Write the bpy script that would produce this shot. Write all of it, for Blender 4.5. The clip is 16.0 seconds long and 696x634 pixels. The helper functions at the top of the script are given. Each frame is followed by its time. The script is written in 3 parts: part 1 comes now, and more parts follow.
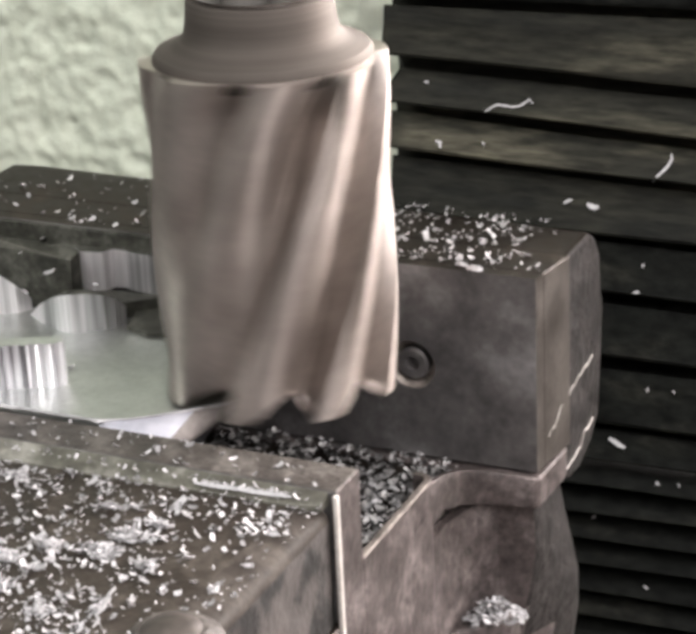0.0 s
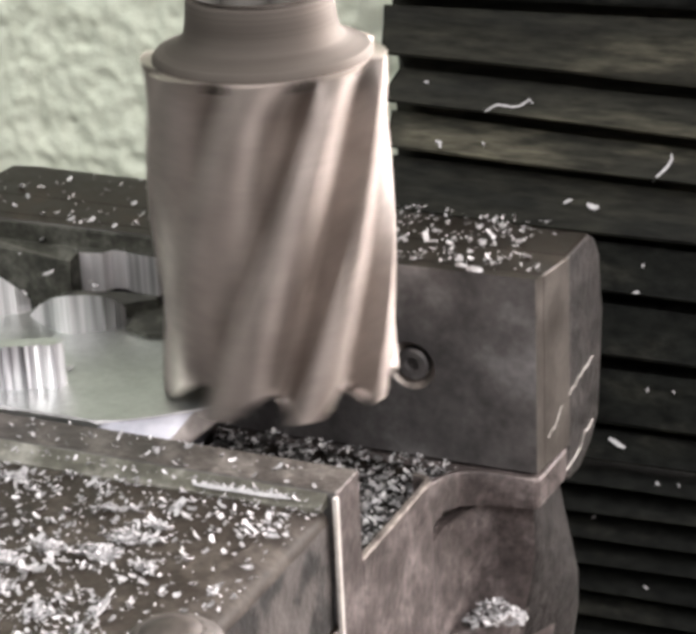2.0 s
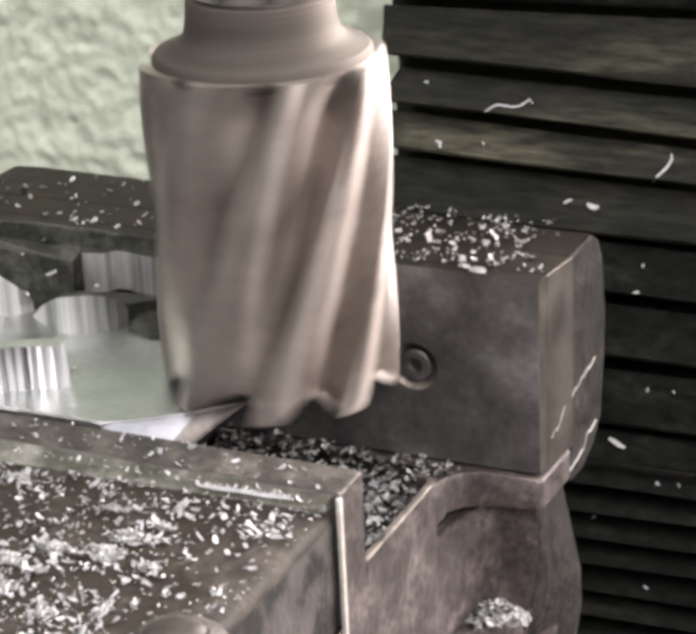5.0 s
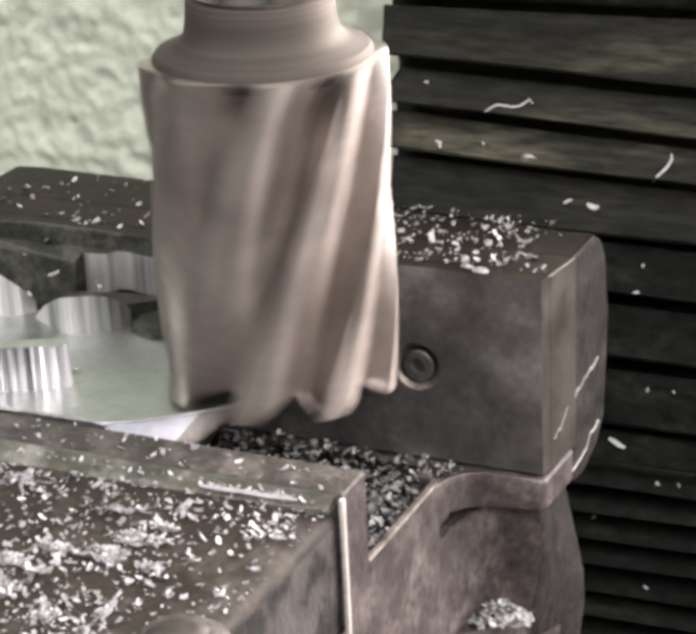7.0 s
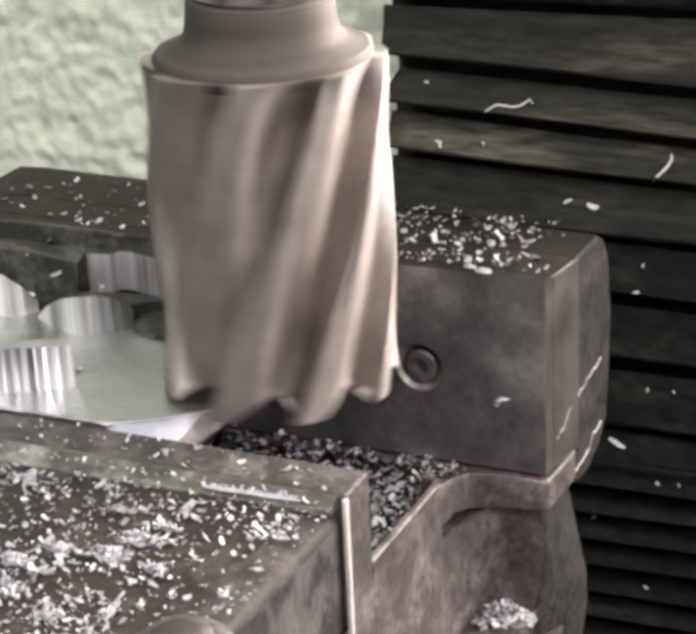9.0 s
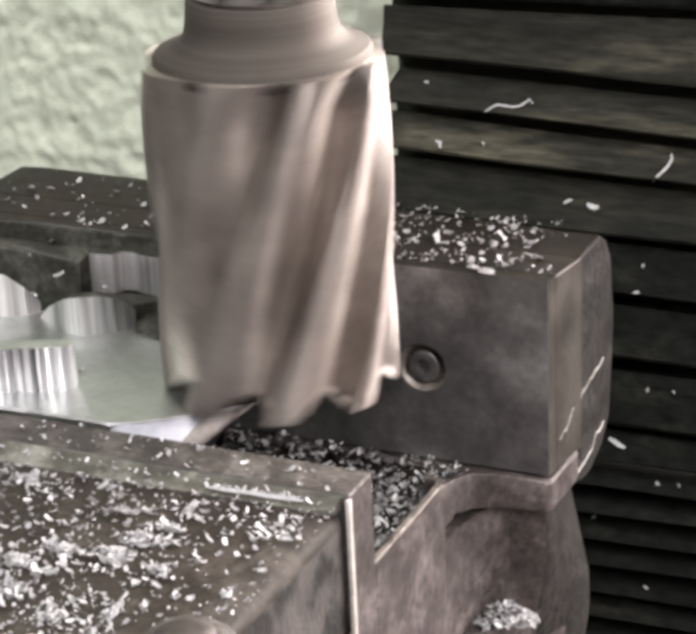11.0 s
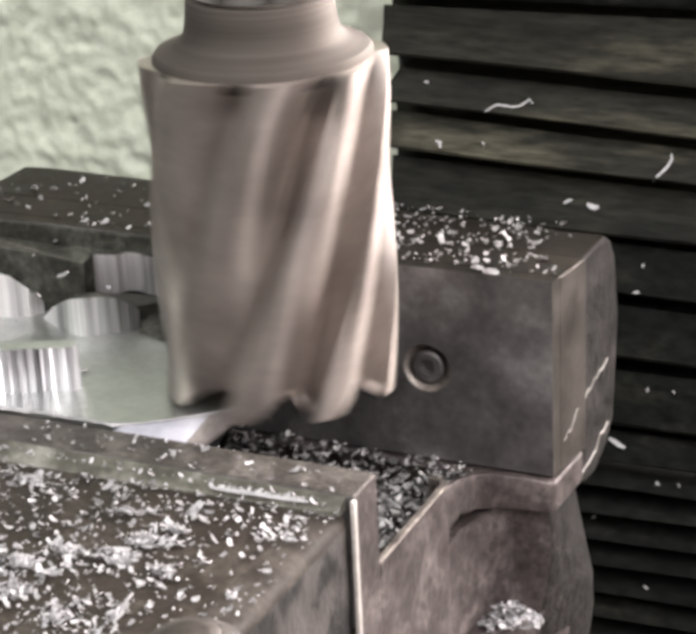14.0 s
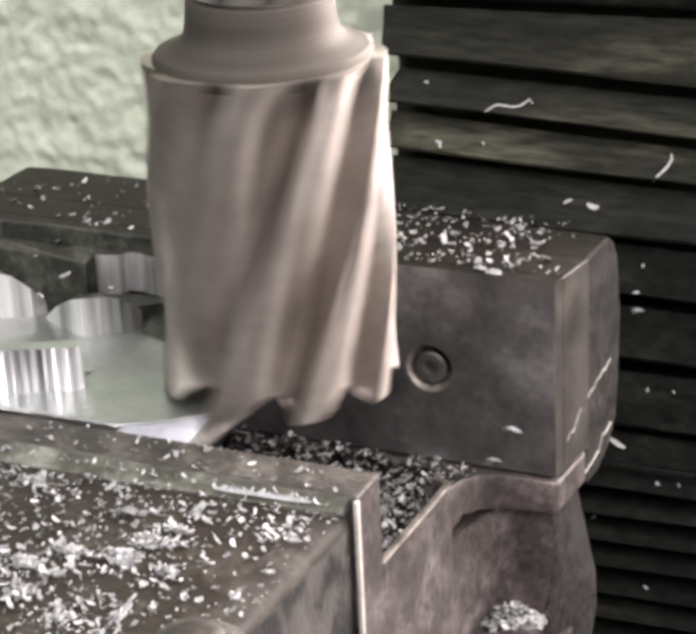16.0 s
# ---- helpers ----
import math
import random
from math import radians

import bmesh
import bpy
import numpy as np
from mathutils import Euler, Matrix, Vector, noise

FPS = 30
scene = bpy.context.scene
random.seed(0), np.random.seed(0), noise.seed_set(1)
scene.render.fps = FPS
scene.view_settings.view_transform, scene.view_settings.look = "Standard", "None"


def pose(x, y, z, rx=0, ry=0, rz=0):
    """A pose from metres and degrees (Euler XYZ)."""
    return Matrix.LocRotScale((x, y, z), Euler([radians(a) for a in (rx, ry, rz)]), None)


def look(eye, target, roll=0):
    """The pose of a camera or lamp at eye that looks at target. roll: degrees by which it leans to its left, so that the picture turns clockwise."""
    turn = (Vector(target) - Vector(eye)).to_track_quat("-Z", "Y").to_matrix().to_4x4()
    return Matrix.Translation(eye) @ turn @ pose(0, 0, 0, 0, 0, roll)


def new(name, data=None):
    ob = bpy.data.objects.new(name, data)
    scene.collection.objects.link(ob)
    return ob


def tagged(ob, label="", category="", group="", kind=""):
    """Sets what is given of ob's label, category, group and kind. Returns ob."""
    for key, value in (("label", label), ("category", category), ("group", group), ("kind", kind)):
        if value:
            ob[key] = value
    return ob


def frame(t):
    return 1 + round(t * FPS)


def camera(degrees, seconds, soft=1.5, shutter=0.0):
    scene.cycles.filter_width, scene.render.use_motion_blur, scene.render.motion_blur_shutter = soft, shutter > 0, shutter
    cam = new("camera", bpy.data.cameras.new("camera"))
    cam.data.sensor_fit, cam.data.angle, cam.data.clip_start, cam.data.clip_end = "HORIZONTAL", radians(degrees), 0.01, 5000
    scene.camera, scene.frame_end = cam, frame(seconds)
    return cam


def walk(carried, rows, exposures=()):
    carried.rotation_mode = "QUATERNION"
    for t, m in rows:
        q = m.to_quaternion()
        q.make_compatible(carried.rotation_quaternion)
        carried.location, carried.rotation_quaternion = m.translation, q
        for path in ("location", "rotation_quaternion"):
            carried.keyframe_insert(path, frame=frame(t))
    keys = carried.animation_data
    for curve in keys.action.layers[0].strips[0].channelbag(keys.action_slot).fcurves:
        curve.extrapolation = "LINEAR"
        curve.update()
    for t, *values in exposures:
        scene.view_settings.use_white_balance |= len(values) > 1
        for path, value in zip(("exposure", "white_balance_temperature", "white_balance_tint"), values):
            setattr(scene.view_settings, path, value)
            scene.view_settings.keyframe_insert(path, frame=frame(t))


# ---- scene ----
MM = 0.001
cam = camera(19.34, 16.0, soft=4.5, shutter=0.4)
EYE = Vector((0.18082, -0.34908, 0.17296))
VIEW = look(EYE, EYE + Vector((-0.39571, 0.83709, -0.37775)), roll=-2.73)
walk(cam, [(0.0, VIEW), (16.0, VIEW)], exposures=[(0.0, 0.0), (16.0, 0.0)])

# ---- light: a workshop with fluorescent fixtures and grey walls ----
world = bpy.data.worlds.new("workshop_air")
scene.world = world
world.use_nodes = True
world.node_tree.nodes["Background"].inputs[0].default_value = (0.80, 0.83, 0.80, 1)
world.node_tree.nodes["Background"].inputs[1].default_value = 0.28


def area(name, eye, target, sx, sy, watts, colour):
    data = bpy.data.lights.new(name, "AREA")
    data.shape, data.size, data.size_y, data.energy, data.color = "RECTANGLE", sx, sy, watts, colour
    ob = new(name, data)
    ob.matrix_world = look(eye, target)
    return ob


# first lamp is added for bright streaks on the cutter; the room has no window
area("cutter_streak_light", (0.62, 1.00, 0.38), (0, 0, 0.03), 1.3, 0.5, 98, (1.0, 0.92, 0.89))
area("tube_light", (-1.05, -0.52, 1.1), (0, 0, 0), 0.8, 0.22, 5.0, (0.90, 1.0, 0.92))
area("tube_light", (1.02, -0.46, 0.66), (0, 0, 0), 0.25, 0.7, 15, (1.0, 0.95, 0.94))
area("tube_light", (0.05, -0.95, 1.38), (0, 0, 0), 2.8, 1.3, 45, (1.0, 0.97, 0.96))


# ---- materials ----
def shader(name):
    m = bpy.data.materials.new(name)
    m.use_nodes = True
    nt = m.node_tree
    return m, nt, nt.nodes["Principled BSDF"]


def noise_node(nt, scale, detail=4.0, rough=0.6, stretch=None):
    n = nt.nodes.new("ShaderNodeTexNoise")
    n.inputs["Scale"].default_value = scale
    n.inputs["Detail"].default_value = detail
    n.inputs["Roughness"].default_value = rough
    c = nt.nodes.new("ShaderNodeTexCoord")
    if stretch:
        mp = nt.nodes.new("ShaderNodeMapping")
        mp.inputs["Scale"].default_value = stretch
        nt.links.new(c.outputs["Object"], mp.inputs["Vector"])
        nt.links.new(mp.outputs["Vector"], n.inputs["Vector"])
    else:
        nt.links.new(c.outputs["Object"], n.inputs["Vector"])
    return n


def ramp(nt, source, stops):
    r = nt.nodes.new("ShaderNodeValToRGB")
    while len(r.color_ramp.elements) < len(stops):
        r.color_ramp.elements.new(0.5)
    for e, (p, c) in zip(r.color_ramp.elements, stops):
        e.position, e.color = p, (*c, 1)
    nt.links.new(source, r.inputs["Fac"])
    return r


def mixed(nt, fac, a, b, mode="MIX"):
    m = nt.nodes.new("ShaderNodeMix")
    m.data_type, m.blend_type = "RGBA", mode
    if isinstance(fac, float):
        m.inputs["Factor"].default_value = fac
    else:
        nt.links.new(fac, m.inputs["Factor"])
    for sock, v in (("A", a), ("B", b)):
        s = [i for i in m.inputs if i.name == sock and i.type == "RGBA"][0]
        if isinstance(v, tuple):
            s.default_value = (*v, 1)
        else:
            nt.links.new(v, s)
    return [o for o in m.outputs if o.type == "RGBA"][0]


def bump(nt, bsdf, height, strength, distance):
    b = nt.nodes.new("ShaderNodeBump")
    b.inputs["Strength"].default_value = strength
    b.inputs["Distance"].default_value = distance
    nt.links.new(height, b.inputs["Height"])
    nt.links.new(b.outputs["Normal"], bsdf.inputs["Normal"])
    return b


def surface(name, stops, scale, fine, fine_tint, rough, metal, bump_scale, bump_mm, strength=1.0, stretch=None, spec=0.5):
    """Two scales of colour (patches, grain), varying roughness and a relief."""
    m, nt, b = shader(name)
    big = noise_node(nt, scale, 5, 0.65, stretch)
    col = ramp(nt, big.outputs["Fac"], stops).outputs["Color"]
    small = noise_node(nt, fine, 3, 0.6, stretch)
    tone = ramp(nt, small.outputs["Fac"], [(0.3, fine_tint[0]), (0.7, fine_tint[1])]).outputs["Color"]
    nt.links.new(mixed(nt, 1.0, col, tone, "MULTIPLY"), b.inputs["Base Color"])
    rr = nt.nodes.new("ShaderNodeMapRange")
    rr.inputs["From Min"].default_value, rr.inputs["From Max"].default_value = 0.3, 0.7
    rr.inputs["To Min"].default_value, rr.inputs["To Max"].default_value = rough
    nt.links.new(big.outputs["Fac"], rr.inputs["Value"])
    nt.links.new(rr.outputs["Result"], b.inputs["Roughness"])
    b.inputs["Metallic"].default_value = metal
    b.inputs["Specular IOR Level"].default_value = spec
    relief = noise_node(nt, bump_scale, 4, 0.6, stretch)
    bump(nt, b, relief.outputs["Fac"], strength, bump_mm * MM)
    return m


W2 = ((0.75, 0.75, 0.75), (1.0, 1.0, 1.0))
PAINT = surface("pale_green_paint", [(0.25, (0.44, 0.475, 0.40)), (0.5, (0.51, 0.545, 0.458)), (0.75, (0.57, 0.595, 0.507))], 14,
                180, ((0.9, 0.9, 0.88), (1, 1, 1)), (0.4, 0.6), 0.0, 165, 0.7, 0.8)
RUBBER = surface("black_rubber", [(0.35, (0.0055, 0.006, 0.0056)), (0.54, (0.009, 0.0095, 0.0087)), (0.74, (0.030, 0.0295, 0.025))], 55,
                 330, ((0.35, 0.35, 0.35), (1.3, 1.3, 1.25)), (0.6, 0.85), 0.0, 600, 0.25, 0.6, stretch=(0.6, 1, 1.3), spec=0.08)
DUSTY = surface("dust_covered_rubber", [(0.36, (0.010, 0.0105, 0.0092)), (0.54, (0.024, 0.0236, 0.019)), (0.72, (0.095, 0.089, 0.068))], 34,
                330, ((0.35, 0.35, 0.35), (1.25, 1.25, 1.2)), (0.7, 0.9), 0.0, 600, 0.25, 0.6, stretch=(0.3, 1, 1.8), spec=0.15)
STEEL = surface("oily_ground_steel", [(0.30, (0.060, 0.057, 0.058)), (0.5, (0.135, 0.127, 0.127)), (0.70, (0.29, 0.28, 0.28))], 48,
                500, W2, (0.38, 0.6), 0.5, 900, 0.06, 0.5)
IRON = surface("brown_cast_iron", [(0.25, (0.042, 0.0345, 0.033)), (0.5, (0.092, 0.075, 0.072)), (0.75, (0.20, 0.170, 0.165))], 90,
               480, ((0.42, 0.42, 0.42), (1.2, 1.18, 1.18)), (0.38, 0.65), 0.3, 300, 0.7, 0.85)
OILY = surface("oil_soaked_steel_top", [(0.3, (0.006, 0.0042, 0.003)), (0.55, (0.012, 0.0088, 0.0066)), (0.8, (0.045, 0.036, 0.028))], 90,
               500, W2, (0.30, 0.50), 0.0, 380, 0.10, 0.6, spec=0.11)
EDGE = surface("worn_bare_edge", [(0.3, (0.56, 0.51, 0.47)), (0.6, (0.80, 0.75, 0.71))], 150, 900, W2, (0.4, 0.55), 0.25, 900, 0.1)
BARE = surface("bare_brown_steel_end", [(0.3, (0.046, 0.038, 0.033)), (0.5, (0.074, 0.063, 0.056)), (0.72, (0.115, 0.099, 0.088))], 110, 500, W2, (0.4, 0.55), 0.4, 600, 0.1)
DARK_IRON = surface("dark_scaled_iron", [(0.25, (0.028, 0.024, 0.020)), (0.5, (0.078, 0.067, 0.060)), (0.74, (0.26, 0.235, 0.215))], 110,
                    420, ((0.5, 0.5, 0.5), (1.0, 1.0, 1.0)), (0.42, 0.7), 0.2, 280, 0.8, 0.9)
FILM = surface("swarf_dusted_oil_film", [(0.3, (0.018, 0.0135, 0.0105)), (0.52, (0.038, 0.030, 0.024)), (0.75, (0.10, 0.086, 0.072))], 120,
               700, ((0.5, 0.5, 0.5), (1.0, 1.0, 1.0)), (0.35, 0.62), 0.0, 420, 0.35, 0.7, spec=0.25)
RIM = surface("scuffed_edge", [(0.3, (0.11, 0.094, 0.084)), (0.6, (0.29, 0.254, 0.23))], 260, 900, W2, (0.4, 0.55), 0.4, 900, 0.1)
# rough scaled iron, with the shade of the right-facing sides darkened into its colour
SHADED_CRUST = surface("shaded_scaled_iron_end", [(0.3, (0.008, 0.0065, 0.006)), (0.5, (0.021, 0.0175, 0.0165)), (0.72, (0.052, 0.045, 0.043))], 170, 450, ((0.45, 0.45, 0.45), (1, 1, 1)), (0.55, 0.75), 0.0, 280, 1.0, 1.0, spec=0.25)
HOLED = surface("casting_with_dark_pits", [(0.43, (0.006, 0.005, 0.0045)), (0.49, (0.045, 0.038, 0.035)), (0.75, (0.090, 0.077, 0.072))], 95, 600, W2, (0.5, 0.75), 0.1, 130, 1.6, 1.0, stretch=(1, 0.7, 0.6))
# bright and dark reflections of the scalloped wall, painted as upright colour streaks
SCALLOP_GLEAM = surface("scalloped_aluminium_with_gleam", [(0.38, (0.12, 0.12, 0.12)), (0.46, (0.52, 0.51, 0.52)), (0.53, (0.92, 0.89, 0.91))], 52, 1200, W2, (0.26, 0.44), 0.8, 500, 0.05, 0.5, stretch=(1, 1, 0.03))
WORN = surface("rubbed_brown_casting", [(0.3, (0.026, 0.021, 0.0175)), (0.5, (0.052, 0.043, 0.037)), (0.72, (0.105, 0.09, 0.078))], 110, 700, ((0.55, 0.55, 0.55), (1, 1, 1)), (0.55, 0.75), 0.0, 500, 0.2, 0.7, spec=0.15)
# oily ledge; the column's pale green reflection is tinted into its colour
LEDGE = surface("oily_ledge_green_sheen", [(0.34, (0.050, 0.047, 0.038)), (0.5, (0.14, 0.135, 0.112)), (0.68, (0.36, 0.35, 0.315))], 70, 400, ((0.55, 0.55, 0.55), (1, 1, 1)), (0.3, 0.55), 0.2, 400, 0.3, 0.7)
STAIN = surface("dark_stained_stock", [(0.30, (0.028, 0.028, 0.023)), (0.50, (0.058, 0.058, 0.048)), (0.70, (0.15, 0.15, 0.13))], 110,
                600, ((0.4, 0.4, 0.4), (1, 1, 1)), (0.5, 0.75), 0.0, 260, 0.8, 0.9, spec=0.2)
CUT = surface("milled_aluminium", [(0.3, (0.48, 0.505, 0.49)), (0.7, (0.66, 0.68, 0.66))], 45, 700, ((0.85, 0.85, 0.85), (1, 1, 1)),
              (0.3, 0.48), 1.0, 500, 0.02, 0.4)
# gleam of the cut wall is in the colour: near-black to white streaks
GLEAM_STREAKS = surface("cut_aluminium_with_gleam", [(0.38, (0.045, 0.044, 0.047)), (0.45, (0.58, 0.56, 0.60)), (0.51, (0.93, 0.91, 0.95))], 95, 1500, W2,
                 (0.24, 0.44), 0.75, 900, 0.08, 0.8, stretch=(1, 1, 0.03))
FACET = surface("smooth_cut_facet", [(0.35, (0.22, 0.22, 0.25)), (0.65, (0.34, 0.335, 0.37))], 90, 700, ((0.9, 0.9, 0.9), (1, 1, 1)),
                (0.38, 0.5), 0.7, 400, 0.03, 0.4)
# cut wall where it turns away; its shade and dark reflection are painted in
SHADED_CUT = surface("shaded_cut_wall", [(0.3, (0.10, 0.086, 0.080)), (0.7, (0.22, 0.195, 0.185))], 120, 700, W2, (0.4, 0.55), 0.6, 400, 0.05, 0.5)
CHIP = surface("aluminium_swarf", [(0.3, (0.44, 0.43, 0.44)), (0.7, (0.78, 0.76, 0.78))], 300, 2000, W2, (0.5, 0.65), 0.3, 1500, 0.05, 0.4)


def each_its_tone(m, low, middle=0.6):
    """Every flake has a tone of its own, from dark to bright."""
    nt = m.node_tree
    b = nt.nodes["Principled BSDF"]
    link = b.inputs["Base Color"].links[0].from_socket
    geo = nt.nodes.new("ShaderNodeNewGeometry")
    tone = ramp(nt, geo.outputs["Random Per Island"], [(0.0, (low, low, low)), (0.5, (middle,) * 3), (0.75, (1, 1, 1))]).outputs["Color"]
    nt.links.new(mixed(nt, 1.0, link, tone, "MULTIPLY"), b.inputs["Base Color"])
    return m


each_its_tone(CHIP, 0.35)
PACKED = each_its_tone(surface("mixed_tone_packed_swarf", [(0.3, (0.48, 0.465, 0.46)), (0.7, (0.82, 0.80, 0.81))], 300, 2000, W2, (0.4, 0.6), 0.3, 1500, 0.05, 0.4), 0.03, 0.28)
HSS = surface("high_speed_steel", [(0.3, (0.385, 0.336, 0.308)), (0.7, (0.55, 0.49, 0.455))], 60, 500, ((0.85, 0.85, 0.85), (1, 1, 1)),
              (0.36, 0.42), 1.0, 700, 0.03, 0.4)
NECK = surface("turned_steel_neck", [(0.3, (0.098, 0.085, 0.076)), (0.7, (0.146, 0.128, 0.115))], 40, 500, W2, (0.70, 0.78), 1.0, 600, 0.05,
               0.5, stretch=(0.02, 0.02, 3))


def ground_round(m, amount):
    """Marks that run round the axis: the gloss spreads up and down."""
    nt = m.node_tree
    b = nt.nodes["Principled BSDF"]
    t = nt.nodes.new("ShaderNodeTangent")
    t.direction_type, t.axis = "RADIAL", "Z"
    nt.links.new(t.outputs["Tangent"], b.inputs["Tangent"])
    b.inputs["Anisotropic"].default_value = amount
    b.inputs["Anisotropic Rotation"].default_value = 0.25


ground_round(HSS, 0.78)
ground_round(NECK, 0.25)
CHROME = surface("polished_holder", [(0.3, (0.70, 0.67, 0.66)), (0.7, (0.82, 0.79, 0.78))], 40, 400, ((0.95, 0.95, 0.95), (1, 1, 1)),
                 (0.08, 0.14), 1.0, 500, 0.01, 0.2)
WALLPAINT = surface("grey_wall_paint", [(0.3, (0.42, 0.43, 0.42)), (0.7, (0.52, 0.53, 0.51))], 2, 40, W2, (0.7, 0.9), 0.0, 60, 0.5, 0.3)
CONCRETE = surface("concrete", [(0.3, (0.16, 0.155, 0.15)), (0.7, (0.27, 0.265, 0.255))], 3, 60, W2, (0.6, 0.9), 0.0, 90, 0.6, 0.4)


# ---- mesh helpers; all sizes in millimetres ----
def mesh_from(name, verts, faces, materials, index=None, smooth=False):
    me = bpy.data.meshes.new(name)
    me.from_pydata([(x * MM, y * MM, z * MM) for x, y, z in verts], [], faces)
    for m in materials if isinstance(materials, (list, tuple)) else [materials]:
        me.materials.append(m)
    if index is not None:
        for p, i in zip(me.polygons, index):
            p.material_index = i
    if smooth:
        for p in me.polygons:
            p.use_smooth = True
    me.update()
    return me


def tidy(me, bevel=0.0, segments=2, sharp=35):
    """Recalculate normals and round the edges sharper than the angle."""
    bm = bmesh.new()
    bm.from_mesh(me)
    bmesh.ops.recalc_face_normals(bm, faces=bm.faces)
    if bevel:
        edges = [e for e in bm.edges if len(e.link_faces) == 2 and e.calc_face_angle() > radians(sharp)]
        bmesh.ops.bevel(bm, geom=edges, offset=bevel * MM, segments=segments, affect="EDGES", profile=0.5, clamp_overlap=True)
    bm.to_mesh(me)
    bm.free()
    return me


def prism(outline, z0, z1):
    """Vertices and faces of an upright prism; z1 may be one height or one for each corner."""
    n = len(outline)
    top = [z1] * n if isinstance(z1, (int, float)) else z1
    verts = [(x, y, z0) for x, y in outline] + [(x, y, t) for (x, y), t in zip(outline, top)]
    faces = [tuple(range(n))[::-1], tuple(range(n, 2 * n))]
    faces += [(i, (i + 1) % n, n + (i + 1) % n, n + i) for i in range(n)]
    return verts, faces


def box(x0, x1, y0, y1, z0, z1):
    return prism([(x0, y0), (x1, y0), (x1, y1), (x0, y1)], z0, z1)


def thing(name, at, label, category, group="", kind=""):
    ob = new(name)
    ob.location = [a * MM for a in at]
    ob.empty_display_size = 0.01
    return tagged(ob, label, category, group, kind)


def part(name, me, parent, label="", shift=True):
    """A mesh, made in world millimetres, as a part of a thing or of a part."""
    ob = new(name, me)
    ob.parent = parent
    root = parent
    while root.parent:
        root = root.parent
    if shift and parent is root:
        ob.location = -root.location
    return tagged(ob, label)


def lathe(profile, n=64, materials=None, name="turned"):
    """A closed body turned round the z axis from (radius, z) pairs."""
    verts, faces = [], []
    for r, z in profile:
        verts += [(r * math.cos(2 * math.pi * i / n), r * math.sin(2 * math.pi * i / n), z) for i in range(n)]
    for k in range(len(profile) - 1):
        for i in range(n):
            j = (i + 1) % n
            faces.append((k * n + i, k * n + j, (k + 1) * n + j, (k + 1) * n + i))
    faces.append(tuple(range(n))[::-1])
    faces.append(tuple(range((len(profile) - 1) * n, len(profile) * n)))
    me = mesh_from(name, verts, faces, materials, smooth=True)
    me.set_sharp_from_angle(angle=radians(32))
    return me


# ---- the room, closed round the machine ----
def room():
    for name, b, mat in (("floor", (-3000, 3000, -3500, 2500, -1100, -1000), CONCRETE),
                         ("ceiling", (-3000, 3000, -3500, 2500, 1900, 2000), WALLPAINT),
                         ("wall_north", (-3000, 3000, 2500, 2600, -1000, 1900), WALLPAINT),
                         ("wall_south", (-3000, 3000, -3600, -3500, -1000, 1900), WALLPAINT),
                         ("wall_east", (3000, 3100, -3500, 2500, -1000, 1900), WALLPAINT),
                         ("wall_west", (-3100, -3000, -3500, 2500, -1000, 1900), WALLPAINT)):
        tagged(new(name, mesh_from(name, *box(*b), mat)), "plain workshop " + name.split("_")[0], "building", kind="structure")


room()


# ---- machine: column, bellows, table ----
def column():
    """A rough casting with a fine uneven face towards the cutter."""
    x0, x1, z0, z1, nx, nz = -330, -12, -160, 330, 300, 420
    verts, faces = [], []
    for k in range(nz + 1):
        for i in range(nx + 1):
            x, z = x0 + (x1 - x0) * i / nx, z0 + (z1 - z0) * k / nz
            p = Vector((x, 0, z))
            pit = noise.noise(p * 0.16 + Vector((7, 3, 0)))
            d = 1.2 * noise.noise(p * 0.035) + 1.2 * noise.noise(p * 0.13) + 0.75 * noise.noise(p * 0.27) + 0.12 * noise.noise(p * 0.55) - 3.5 * max(0.0, pit - 0.48)
            verts.append((x, 176 - d, z))
    for k in range(nz):
        for i in range(nx):
            a = k * (nx + 1) + i
            faces.append((a, a + 1, a + nx + 2, a + nx + 1))
    col = thing("machine_column", (-130, 300, -1000), "pale green painted rough cast iron machine column", "milling machine")
    me = mesh_from("casting_face", verts, faces, PAINT, smooth=True)
    part("casting_face", me, col)
    part("column_body", tidy(mesh_from("column_body", *box(-330, -12, 182, 520, -1000, 500), PAINT), 6, 3), col)
    return col


column()

BELLOWS_Y = 150


